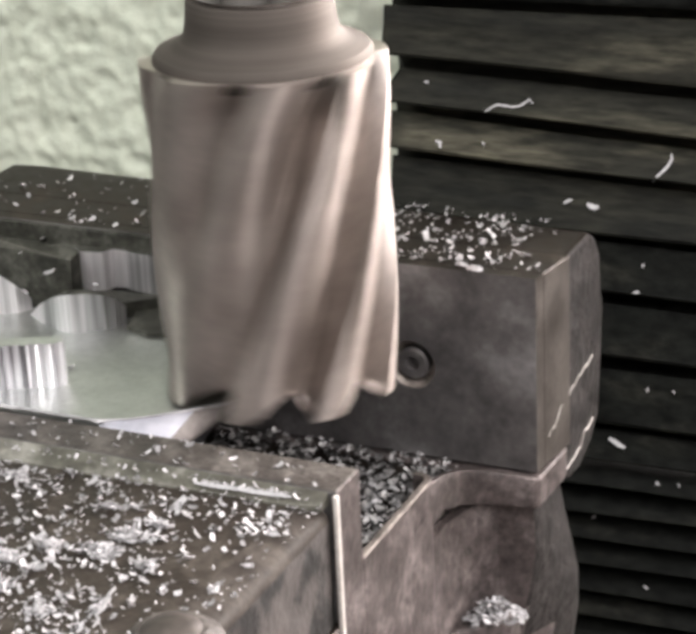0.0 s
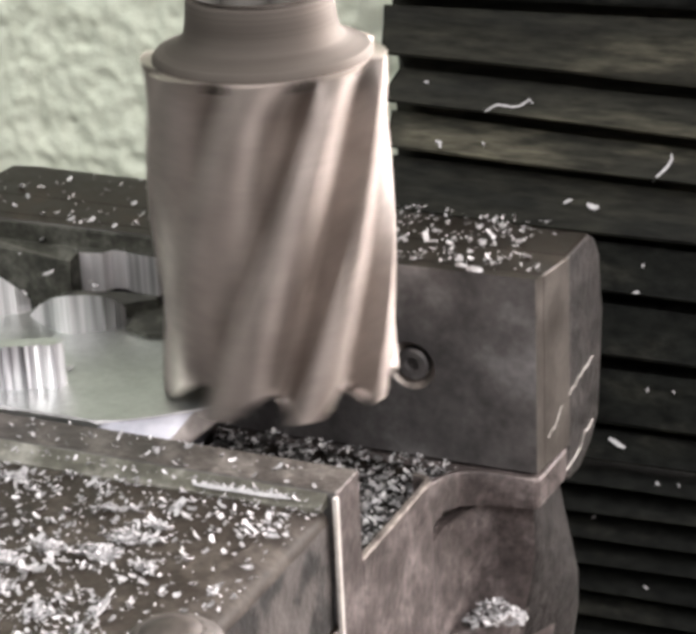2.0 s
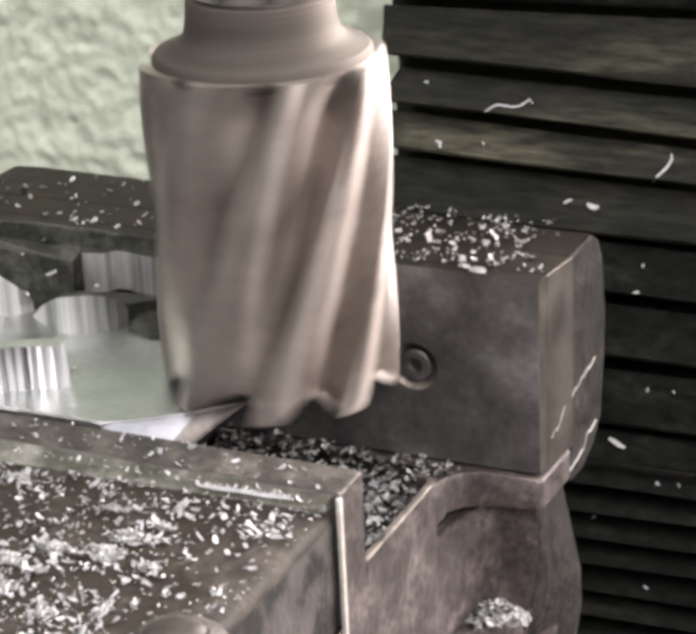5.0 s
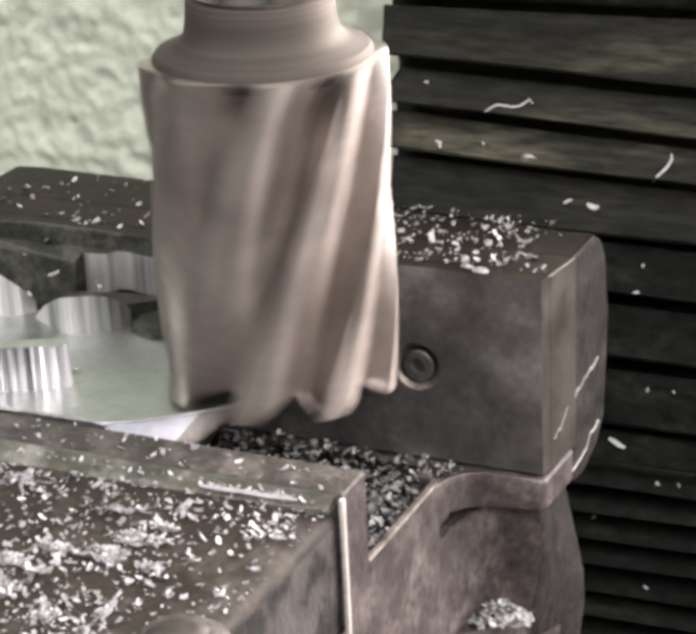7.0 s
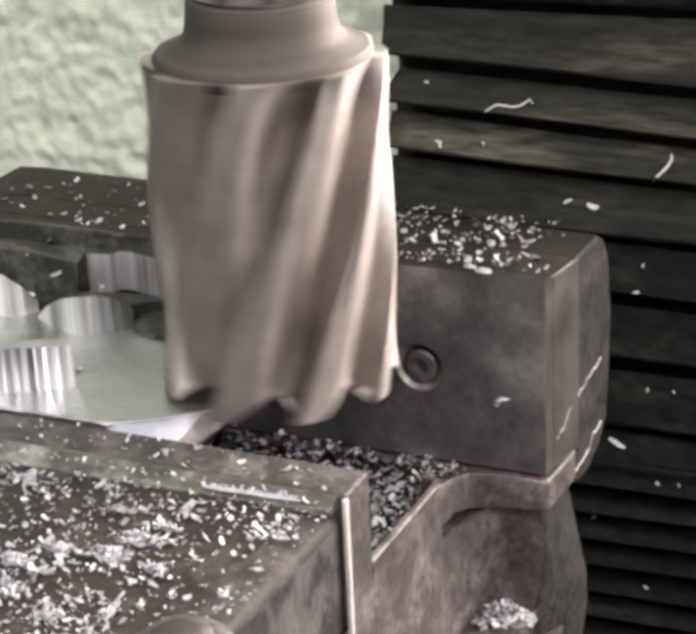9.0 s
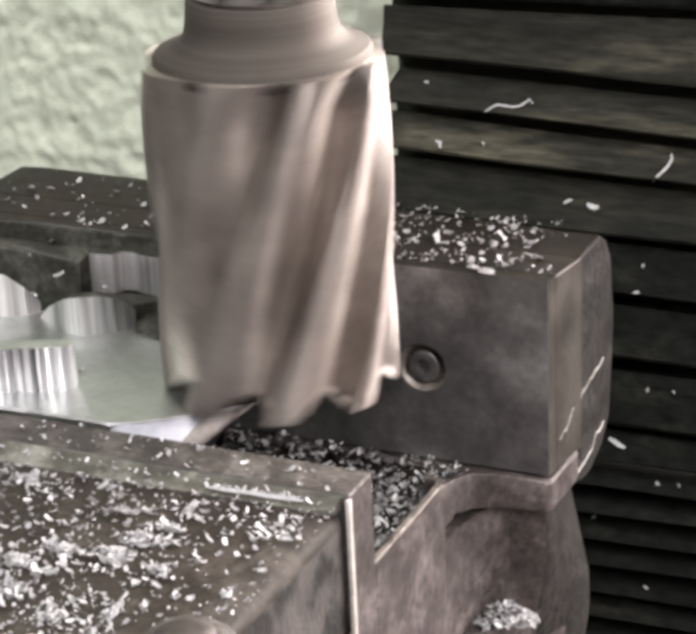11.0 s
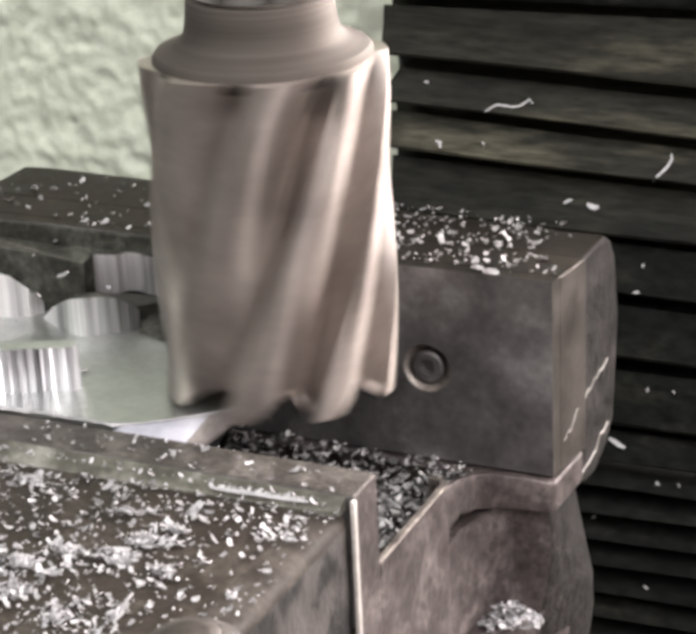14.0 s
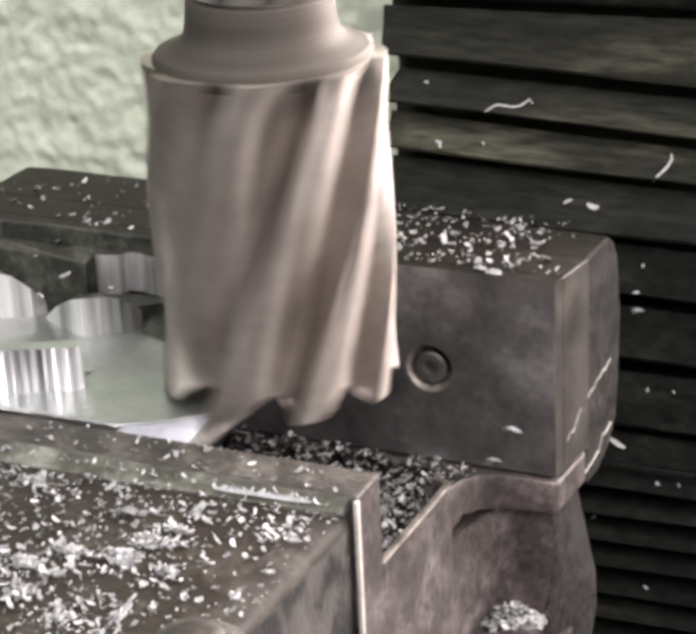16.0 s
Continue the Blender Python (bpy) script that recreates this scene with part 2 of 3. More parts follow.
def bellows():
    """Way cover: sheets that fall outward to a lip and tuck back under it."""
    # lip heights at the column side and 97 mm further right
    lips = [(70, 71.5), (46.4, 47.4), (29.9, 27.2), (16.8, 12.9), (3.7, 0.6), (-14.6, -15.4), (-30.8, -31.8), (-50.4, -50.1), (-71.0, -70.3), (-83.2, -81.4), (-91.6, -89.7),
            (-100.6, -98.0), (-108.3, -106.5), (-117.0, -114.0), (-126.0, -123.3), (-133.5, -131.2), (-142, -139.5), (-150, -148)]
    slots = [3.3, 3.4, 4.8, 4.0, 3.6, 3.2, 4.6, 5.2, 3.2]
    cover = thing("bellows", (100, BELLOWS_Y, -160), "black ribbed rubber way cover dusted with swarf", "bellows")
    for k in range(len(lips) - 1):
        fine = k > 8
        slot = 0.0 if fine else slots[k]
        flare = 5.4 if k in (2, 3, 4) else 3.6
        out, back = BELLOWS_Y - 9, BELLOWS_Y + (14 if fine else 1.5)

        def section(top, low):
            h = top - low
            if fine:
                face = [(back - 3, top - 0.40 * h), (out + 6, low + 0.55 * h)]
            else:
                face = [(back - 1, top - slot - 2.6), (out + flare + 1, top - slot - 0.5), (out + flare, top - slot), (out + flare - 0.5, top - slot - 0.6), (out + 0.72 * flare, low + 0.5 * h)]
            return [(back, top - 0.2)] + face + [(out + 1.0, low + 0.18 * h), (out, low + 0.06 * h), (out + 0.6, low), (out + 4, low + 0.3), (back, low + 0.6), (back + 2, low + 0.6), (back + 2, top - 0.2)]

        seg, xl, xr = 30, -37.5, 120
        n = len(section(10, 0))
        notch = 3.2 if k == 2 else 0.3
        verts, faces = [], []
        for i in range(seg + 1):
            x = xl + (xr - xl) * i / seg
            u = (x - xl) / 97.5
            (t0, t1), (l0, l1) = lips[k], lips[k + 1]
            for j, (y, z) in enumerate(section(t0 + (t1 - t0) * u, l0 + (l1 - l0) * u)):
                w = 0.5 * noise.noise(Vector((x * 0.02, k * 3.1, j * 0.3)))
                tip = 0.0 if i else (0.4 if k == 2 else -0.6) if y > back - 0.6 else notch * min(1.0, max(0.0, (y - out - 1.5) / 2.5))
                verts.append((x + tip, y + w, z + 0.6 * w))
        for i in range(seg):
            for j in range(n):
                faces.append((i * n + j, i * n + (j + 1) % n, (i + 1) * n + (j + 1) % n, (i + 1) * n + j))
        faces += [tuple(range(n))[::-1], tuple(range(seg * n, seg * n + n))]
        me = tidy(mesh_from("pleat", verts, faces, DUSTY if k in (1, 2, 3, 4) else RUBBER, smooth=True))
        me.set_sharp_from_angle(angle=radians(50))
        part("pleat", me, cover)
    return cover


bellows()


def table():
    t = thing("machine_table", (0, -30, -170), "grey cast iron milling machine table", "machine table")
    part("table_top", tidy(mesh_from("table_top", *box(-420, 420, -170, 110, -170, -130), IRON), 2), t)
    return t


table()
tagged(new("saddle", tidy(mesh_from("saddle", *box(-250, 250, -200, 180, -1000, -170.5), PAINT), 5)), "pale green machine knee under the table", "milling machine",
       kind="structure")

RIDERS = []


def rides(ob):
    RIDERS.append(ob)
    return ob


# ---- vise ----
def vise():
    v = rides(thing("machine_vise", (0, 0, -130), "worn brown cast iron machine vise littered with swarf", "vise"))
    # tall rear jaw plate and the body behind it
    me = mesh_from("rear_jaw_plate", *prism([(-106, 31.4), (46.9, 31.4), (48.6, 44.0), (-106, 44.0)], -28.6, 16.7), [STEEL, OILY, BARE])
    tidy(me, 0.4, 2)
    bm = bmesh.new()
    bm.from_mesh(me)
    hx, hz = 17.3, -7.0
    rim = [bm.verts.new((x * MM, 27.9 * MM, z * MM)) for x, z in ((-106, -28.6), (46.4, -28.6), (46.4, 16.7), (-106, 16.7))]
    hole = [bm.verts.new(((hx + 5.7 * math.cos(a)) * MM, 27.9 * MM, (hz + 5.7 * math.sin(a)) * MM)) for a in [2 * math.pi * i / 36 for i in range(36)]]
    loops = [bm.edges.new((c[i], c[(i + 1) % len(c)])) for c in (rim, hole) for i in range(len(c))]
    skin = bmesh.ops.triangle_fill(bm, edges=loops, use_beauty=True)["geom"]
    pushed = bmesh.ops.extrude_face_region(bm, geom=[g for g in skin if isinstance(g, bmesh.types.BMFace)])["geom"]
    for g in pushed:
        if isinstance(g, bmesh.types.BMVert):
            g.co.y = 31.38 * MM
            if g.co.x > 46.3 * MM:
                g.co.x = 46.9 * MM
    bmesh.ops.recalc_face_normals(bm, faces=bm.faces)
    bm.to_mesh(me)
    bm.free()
    for p in me.polygons:
        if p.normal.z > 0.7 and p.center.z > 0.016:
            p.material_index = 1
        elif p.normal.x > 0.7 and p.center.x > 0.04:
            p.material_index = 2
    part("rear_jaw_plate", me, v, "dark oily steel jaw plate")
    prof = [(44.02, -36.5), (44.02, 16.4), (59.5, 16.4), (64.5, 13.5), (67.8, 8.5), (70.2, -5), (69.0, -18), (67.0, -31), (61.5, -36.0), (53, -38.8), (45, -38.2)]
    n = len(prof)
    ends = [(-107, 5.0, -4.0), (-99, 6.0, 0.0), (46.6, 0.0, 0.0), (47.9, -0.4, 0.0)]
    verts = []
    for k, (x, back, low) in enumerate(ends):
        for y, z in prof:
            verts.append((x, y + (back if y > 55 else 0), z))
    faces = [tuple(range(n))[::-1], tuple(range((len(ends) - 1) * n, len(ends) * n))]
    for k in range(len(ends) - 1):
        faces += [(k * n + i, k * n + (i + 1) % n, (k + 1) * n + (i + 1) % n, (k + 1) * n + i) for i in range(n)]
    me = tidy(mesh_from("rear_jaw_body", verts, faces, [SHADED_CRUST, OILY]), 0.8, 2, 25)
    for p in me.polygons:
        if p.normal.z > 0.7:
            p.material_index = 1
    part("rear_jaw_body", me, v)
    for line in ([(48.0, 60.9, -14.5), (48.0, 52.4, -14.9), (48.0, 45.5, -16.8), (47.9, 38.9, -17.7), (47.6, 36.7, -20.5), (47.0, 32.4, -22.3)],
                 [(48.0, 61.6, -30.5), (48.0, 55.7, -30.7), (48.0, 53.4, -33.0), (48.0, 45.4, -34.3), (47.1, 39.2, -34.7), (47.1, 34.3, -34.7), (47.1, 29.5, -35.1)]):
        pts = [Vector(line[i // 8]).lerp(Vector(line[i // 8 + 1]), (i % 8) / 8) for i in range(8 * (len(line) - 1))]
        verts, faces = [], []
        for i, q in enumerate(pts):
            w = 0.10 + 0.55 * max(0.0, noise.noise(Vector((i * 0.5, line[0][2], 1.0))) + 0.1)
            o = 1.5 * noise.noise(Vector((i * 0.6, line[0][2], 4.0)))
            verts += [(q.x - 0.5, q.y + o - w, q.z + o - w), (q.x + 0.25, q.y + o, q.z + o), (q.x - 0.5, q.y + o + w, q.z + o + w)]
        for i in range(len(pts) - 1):
            faces += [(3 * i + j, 3 * i + (j + 1) % 3, 3 * i + 3 + (j + 1) % 3, 3 * i + 3 + j) for j in range(3)]
        e = 3 * len(pts) - 3
        faces += [(0, 1, 2), (e, e + 2, e + 1)]
        part("casting_seam", tidy(mesh_from("casting_seam", verts, faces, EDGE)), v, "scraped casting edge")
    # casting that swells below the rear jaw
    sh = [(-104, 26.2), (28, 26.2), (46.3, 26.2), (47.2, 27.6), (48.0, 43.8), (47.2, 45), (44, 67), (-104, 70)]
    me = tidy(mesh_from("shoulder", *prism(sh, -37.0, -29.5), IRON), 0.9, 3)
    part("shoulder", me, v)
    curve = [(29, 3.0), (31.26, 3.0), (31.7, 10), (33, 16), (36.5, 21.6), (41.5, 24.9), (46.2, 26.15), (46.2, 27.8), (29, 27.8)]
    tops = [-22.0, -22.0, -23.2, -24.8, -26.6, -28.4, -29.4, -29.5, -29.5]
    verts, faces = prism(curve, -36.6, tops)
    under = [-33.0, -33.0, -31.6, -33.2, -35.0, -36.2, -36.6, -36.6, -36.6]
    verts = [(x, y, z) for (x, y, _), z in zip(verts, under)] + verts[len(under):]
    me = tidy(mesh_from("shoulder_fillet", verts, faces, IRON), 0.35, 2)
    for p in me.polygons:
        p.use_smooth = True
    me.set_sharp_from_angle(angle=radians(50))
    part("shoulder_fillet", me, v, "smooth oily curve between bed and jaw")
    rings = []
    for z, xf, xb in ((-36.7, 44.6, 42.4), (-43, 45.0, 43.1), (-50.6, 45.3, 44.7), (-58.5, 44.1, 46.3), (-65, 42.7, 47.7), (-74, 41.0, 47.9), (-82, 39.8, 46.8), (-100, 39.0, 46.0),
                      (-130, 39.0, 47.0)):
        wob = 0.35 * noise.noise(Vector((z * 0.11, 2.0, 0)))
        rings.append([(-104, 31, z), (30.6, 5.0, z), (30.7, 9.0, z), (30.4, 11.2, z), (31.0, 15, z), (32.2, 20, z), (33.8, 25, z), (36.4, 29.4, z), (xf - 2 + wob, 31.0, z),
                      (xf - 0.7 + wob, 31.3, z), (xf + wob, 32.4, z), (0.5 * (xf + xb) + 0.9, 42, z), (xb, 50, z), (xb - 0.4, 53, z), (xb - 2.5, 56, z), (-104, 56, z)])
    n = len(rings[0])
    verts = [p for r in rings for p in r]
    faces = [tuple(range(n)), tuple(range((len(rings) - 1) * n, len(rings) * n))[::-1]]
    for k in range(len(rings) - 1):
        faces += [(k * n + i, k * n + (i + 1) % n, (k + 1) * n + (i + 1) % n, (k + 1) * n + i) for i in range(n)]
    me = tidy(mesh_from("rear_casting", verts, faces, [IRON, SHADED_CRUST], smooth=True))
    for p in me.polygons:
        # right-facing side: same casting, shade painted by a darker material
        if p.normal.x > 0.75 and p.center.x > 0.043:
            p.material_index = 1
    me.set_sharp_from_angle(angle=radians(38))
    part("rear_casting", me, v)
    ledge = [(22, 10), (31.0, 8.0), (33, 15), (37.5, 20), (40.6, 25.5), (41.2, 31.5), (22, 31.5)]
    me = tidy(mesh_from("casting_ledge", *prism(ledge, -130, -64.0), IRON), 1.5, 3)
    part("casting_ledge", me, v)
    # bed with a raised rim
    bed = [(-100, -130), (31.2, -130), (31.2, 4.0), (29, 5.2), (29, 27.5), (-100, 27.5)]
    me = tidy(mesh_from("bed", *prism(bed, -130, -30.5), [IRON, OILY]), 1.0, 2)
    for p in me.polygons:
        if p.normal.z > 0.7:
            p.material_index = 1
    part("bed", me, v)
    rim = [(29.6, -31.1), (31.3, -31.1), (31.3, 3.6), (31.0, 5.0), (30.2, 6.2), (28.6, 7.0), (26.0, 7.2), (26.0, 6.2), (28.2, 5.9), (29.3, 4.9), (29.6, 3.6)]
    me = tidy(mesh_from("bed_rim", *prism(rim, -129, -21.6), [IRON, RIM]), 0.4, 2)
    for p in me.polygons:
        if p.normal.z > 0.3:
            p.material_index = 1
    part("bed_rim", me, v, "worn bright edge of the bed")
    # moving jaw: plate, body with a lower top, skirts over the bed
    me = tidy(mesh_from("front_jaw_plate", *box(-70, 31.4, -42.0, -31.2, -76, -2.0), [STEEL, DARK_IRON, IRON]), 0.45, 2)
    for p in me.polygons:
        p.material_index = 1 if p.normal.z > 0.9 else 2 if p.normal.x > 0.9 else 0
    part("front_jaw_plate", me, v, "ground steel jaw plate")
    strip = [(30.9, -42.9), (31.9, -42.9), (32.0, -41.9), (31.45, -41.6), (30.9, -42.02)]
    me = tidy(mesh_from("worn_edge", *prism(strip, -76, -2.6), EDGE), 0.25, 2)
    part("worn_edge", me, v, "bright worn vertical edge of the jaw plate")
    # body of the moving jaw; its upper edge is rubbed round
    edge = [(-70, -76), (30.2, -76), (30.2, -8.0), (30.0, -6.6), (29.2, -5.7), (27.4, -5.0), (24.6, -4.5), (22.5, -4.4), (-70, -4.4)]
    n, rows = len(edge), 60
    verts, faces = [], []
    for k in range(rows + 1):
        y = -140 + 96.8 * k / rows
        for j, (x, z) in enumerate(edge):
            w = noise.noise(Vector((y * 0.16, j * 0.35, 3.0))) + 0.5 * noise.noise(Vector((y * 0.5, j * 0.6, 8.0)))
            rub = (0.0, 0.0, 0.25, 0.45, 0.6, 0.9, 1.6, 2.2, 0.0)[j] * w
            verts.append((x + (rub if j > 4 else -abs(rub)), y, z + 0.25 * rub * (j < 6)))
    for k in range(rows):
        faces += [(k * n + i, k * n + (i + 1) % n, (k + 1) * n + (i + 1) % n, (k + 1) * n + i) for i in range(n)]
    faces += [tuple(range(n))[::-1], tuple(range(rows * n, rows * n + n))]
    kinds = [0 if i % n in (0, 1, 8) else 2 if i % n in (2, 3, 4, 5, 6) else 1 for i in range(n * rows)] + [0, 0]
    me = tidy(mesh_from("front_jaw_body", verts, faces, [HOLED, FILM, WORN], kinds, smooth=True))
    me.set_sharp_from_angle(angle=radians(40))
    part("front_jaw_body", me, v)
    ledge = [(-70, -48.0), (22, -46.4), (29.6, -45.2), (29.8, -42.03), (-70, -42.03)]
    me = tidy(mesh_from("jaw_ledge", *prism(ledge, -5.0, [-4.0, -3.9, -3.7, -2.2, -2.2]), LEDGE), 0.18, 2)
    part("jaw_ledge", me, v)
    nose = lathe([(5.4, 0.8), (6.4, 0.6), (8.8, -1.0), (10.0, -3.6), (10.4, -9)][::-1], 40, DARK_IRON, "clamp_screw_head")
    ob = part("clamp_screw_head", nose, v, "rounded dark screw head", shift=False)
    ob.location = (24.6 * MM, -94 * MM, (130 - 4.4) * MM)
    dome = part("worn_dome", lathe([(0.3, 2.2), (2.6, 2.0), (4.6, 1.3), (5.5, 0.7)][::-1], 40, BARE, "worn_dome"), ob, "rubbed brown top of the screw", shift=False)
    # screw in a counterbore of the rear plate
    spot = Matrix.Translation(Vector((17.3 * MM, 31.3 * MM, (130 - 7.0) * MM))) @ Matrix.Rotation(radians(90), 4, "X")
    ring = lathe([(4.2, 0.4), (4.3, 1.2), (5.0, 2.0), (5.62, 2.9), (5.66, 0.0)][::-1], 40, RIM, "screw_seat")
    part("screw_seat", ring, v, "chamfered counterbore", shift=False).matrix_local = spot
    head = lathe([(3.7, 0.3), (3.75, 2.3), (3.3, 2.7), (1.7, 2.75), (1.6, 1.6), (0.2, 1.6)], 32, STEEL, "screw_head")
    part("screw_head", head, v, shift=False).matrix_local = spot
    return v


vise()


# ---- workpiece ----
def workpiece():
    w = rides(thing("workpiece", (-40, 0, -26), "partly milled aluminium block with bright stepped cuts, clamped in the vise", "workpiece"))
    # floor slab; its corner falls away in a broad bright facet
    upper, lower = [(-90, -30.6), (-46, -30.6), (-27.0, -30.4)], [(-90, -31.0), (-46, -31.0), (-27.0, -31.0)]
    for i in range(13):
        a = i / 12
        upper.append((-26.0 + 23.4 * a, -30.4 + 18.6 * a ** 1.3))
        lower.append((-23.5 + 8.5 * a, -31.0 + 6.0 * a ** 2.2))
    upper += [(-8.2, 0.0), (-12.2, 8), (-22.0, 27.6), (-90, 27.6)]
    lower += [(-20.0, -12.0), (-25.0, 0), (-31.0, 27.6), (-90, 27.6)]
    n = len(upper)
    verts = [(x - 4 if x > -12 else x, y, -26) for x, y in lower] + [(x, y, -11.0) for x, y in lower] + [(x, y, -0.9) for x, y in upper]
    faces = [tuple(range(n))[::-1], tuple(range(2 * n, 3 * n))]
    for k in range(2):
        faces += [(k * n + i, k * n + (i + 1) % n, (k + 1) * n + (i + 1) % n, (k + 1) * n + i) for i in range(n)]
    me = tidy(mesh_from("floor_slab", verts, faces, [CUT, FACET, SHADED_CUT]))
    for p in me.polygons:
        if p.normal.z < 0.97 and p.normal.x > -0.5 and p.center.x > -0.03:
            # right part of the facet takes the darker colour, as painted shade
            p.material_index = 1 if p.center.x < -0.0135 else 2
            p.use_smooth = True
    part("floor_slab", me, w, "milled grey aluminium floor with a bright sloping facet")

    burr = []
    for i in range(34):
        x = -62 + 35 * i / 33
        burr.append((x, -30.75, -1.0, 0.16 + 0.5 * max(0.0, noise.noise(Vector((x * 0.35, 3, 0)))) + (0.2 if x < -47 else 0.0)))
    for i in range(5, 15):
        x, y = upper[i][0], upper[i][1]
        burr.append((x, y - 0.1, -0.92, 0.1 + 0.7 * max(0.0, noise.noise(Vector((x * 0.5, 7, 0))))))
    verts, faces = [], []
    for x, y, z, b in burr:
        verts += [(x, y - b, z - b), (x, y, z + 0.12 + 0.2 * b), (x, y + b, z - 0.3)]
    for i in range(len(burr) - 1):
        faces += [(3 * i + j, 3 * i + (j + 1) % 3, 3 * i + 3 + (j + 1) % 3, 3 * i + 3 + j) for j in range(3)]
    faces += [(0, 1, 2), (3 * len(burr) - 3, 3 * len(burr) - 1, 3 * len(burr) - 2)]
    part("edge_burr", tidy(mesh_from("edge_burr", verts, faces, CHIP)), w, "bright burr along the cut edge")

    def walled(name, outline, z0, z1, top, label="", only=None, wall=SCALLOP_GLEAM):
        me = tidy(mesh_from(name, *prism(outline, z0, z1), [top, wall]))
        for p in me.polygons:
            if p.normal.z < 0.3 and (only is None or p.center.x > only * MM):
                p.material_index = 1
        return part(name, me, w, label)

    # upright rib, its wall streaked with reflections held in the colour
    rib = [(-90, -31), (-70, -30.8)]
    for i in range(41):
        a = i / 40
        x, y = -68 + 24.4 * a, -31.2 + 12.0 * a ** 0.95
        o = 0.22 * math.sin(i * 1.9) + 0.15 * math.sin(i * 0.83 + 1)
        rib.append((x + 0.45 * o, y - 0.9 * o))
    rib += [(-43.2, -18.6), (-42.5, -17.2), (-43.2, -15.8), (-46, -15.9), (-54, -19.6), (-62, -23.5), (-90, -25)]
    walled("raised_rib", rib, -1.0, 9.0, CUT, "bright streaked milled wall", wall=GLEAM_STREAKS)
    # rear steps, their tops still dark
    rear = [(-71.4, 13.9), (-66.4, 10.5), (-62.6, 8.5), (-60.6, 7.8), (-58.5, 7.4), (-56.2, 7.3), (-54.6, 8.0), (-53.2, 9.1), (-50.2, 11.2), (-48.2, 13.2), (-46.9, 15.7), (-48.4, 17.2),
            (-53.0, 15.4), (-56.0, 13.2), (-61.0, 13.2), (-63.0, 17.4), (-71.0, 17.4)]
    heights = [-0.7, 3.7, 6.1, 7.2, 7.9, 8.4, 8.4, 8.3, 7.6, 6.2, 3.6, 3.2, 6.0, 7.6, 6.6, 3.2, 0.2]
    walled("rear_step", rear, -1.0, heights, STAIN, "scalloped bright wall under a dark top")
    pocket = [(-62.4, 17.5), (-60.8, 13.3), (-56.0, 13.3), (-53.0, 15.5), (-50.8, 17.1), (-47.0, 21.2), (-43.6, 24.0), (-43.6, 25.3), (-62.4, 25.3)]
    walled("pocket_floor", pocket, -1.0, 2.9, STAIN, "", 100)
    lobe = [(-92, 9.0), (-84, 10.2), (-78.5, 12.0), (-75.0, 14.0), (-73.0, 17.0), (-92, 17.5)]
    walled("rear_lobe", lobe, -1.0, [10.4, 10.4, 9.4, 6.0, 1.8, 10.4], CUT, "grey rounded lobe")
    back = [(-90, 23.4), (-64, 23.4), (-62.6, 23.0), (-59.5, 23.6), (-57.0, 24.2), (-56.3, 25.4), (-55.8, 26.6), (-53.0, 27.0), (-51.0, 26.0), (-47.5, 25.6), (-43.5, 25.4), (-43.5, 27.6), (-90, 27.6)]
    walled("back_step", back, 3.0, 12.4, STAIN, "", -62.6)
    stock = [(-92, 17.8), (-72, 17.6), (-66.5, 17.9), (-62.6, 18.8), (-62.5, 23.3), (-92, 23.3)]
    walled("stock_top", stock, -1.0, [13.6, 13.2, 12.2, 11.8, 12.6, 14.0], STAIN, "", 100)
    rim = [(-90, 26.9), (-70, 26.6), (-62, 26.95), (-50, 26.7), (-38, 26.95), (-24, 26.9), (-24, 27.75), (-90, 27.75)]
    walled("stock_rim", rim, 12.45, [16.2, 16.4, 16.0, 16.3, 15.8, 16.0, 16.4, 16.4], STAIN, "", 100)
    shelf = [(-53, 24), (-47.4, 21.0), (-46.2, 16), (-45.5, 12.8), (-43, 12.0), (-38.5, 10.5), (-30, 13), (-23, 20), (-23, 27.5), (-53, 27.5)]
    walled("dark_ledge", shelf, -1.0, 0.3, STAIN, "", 100)
    return w


workpiece()


# ---- cutter and holder ----
TEETH, LENGTH, TWIST = 8, 69.5, radians(70)


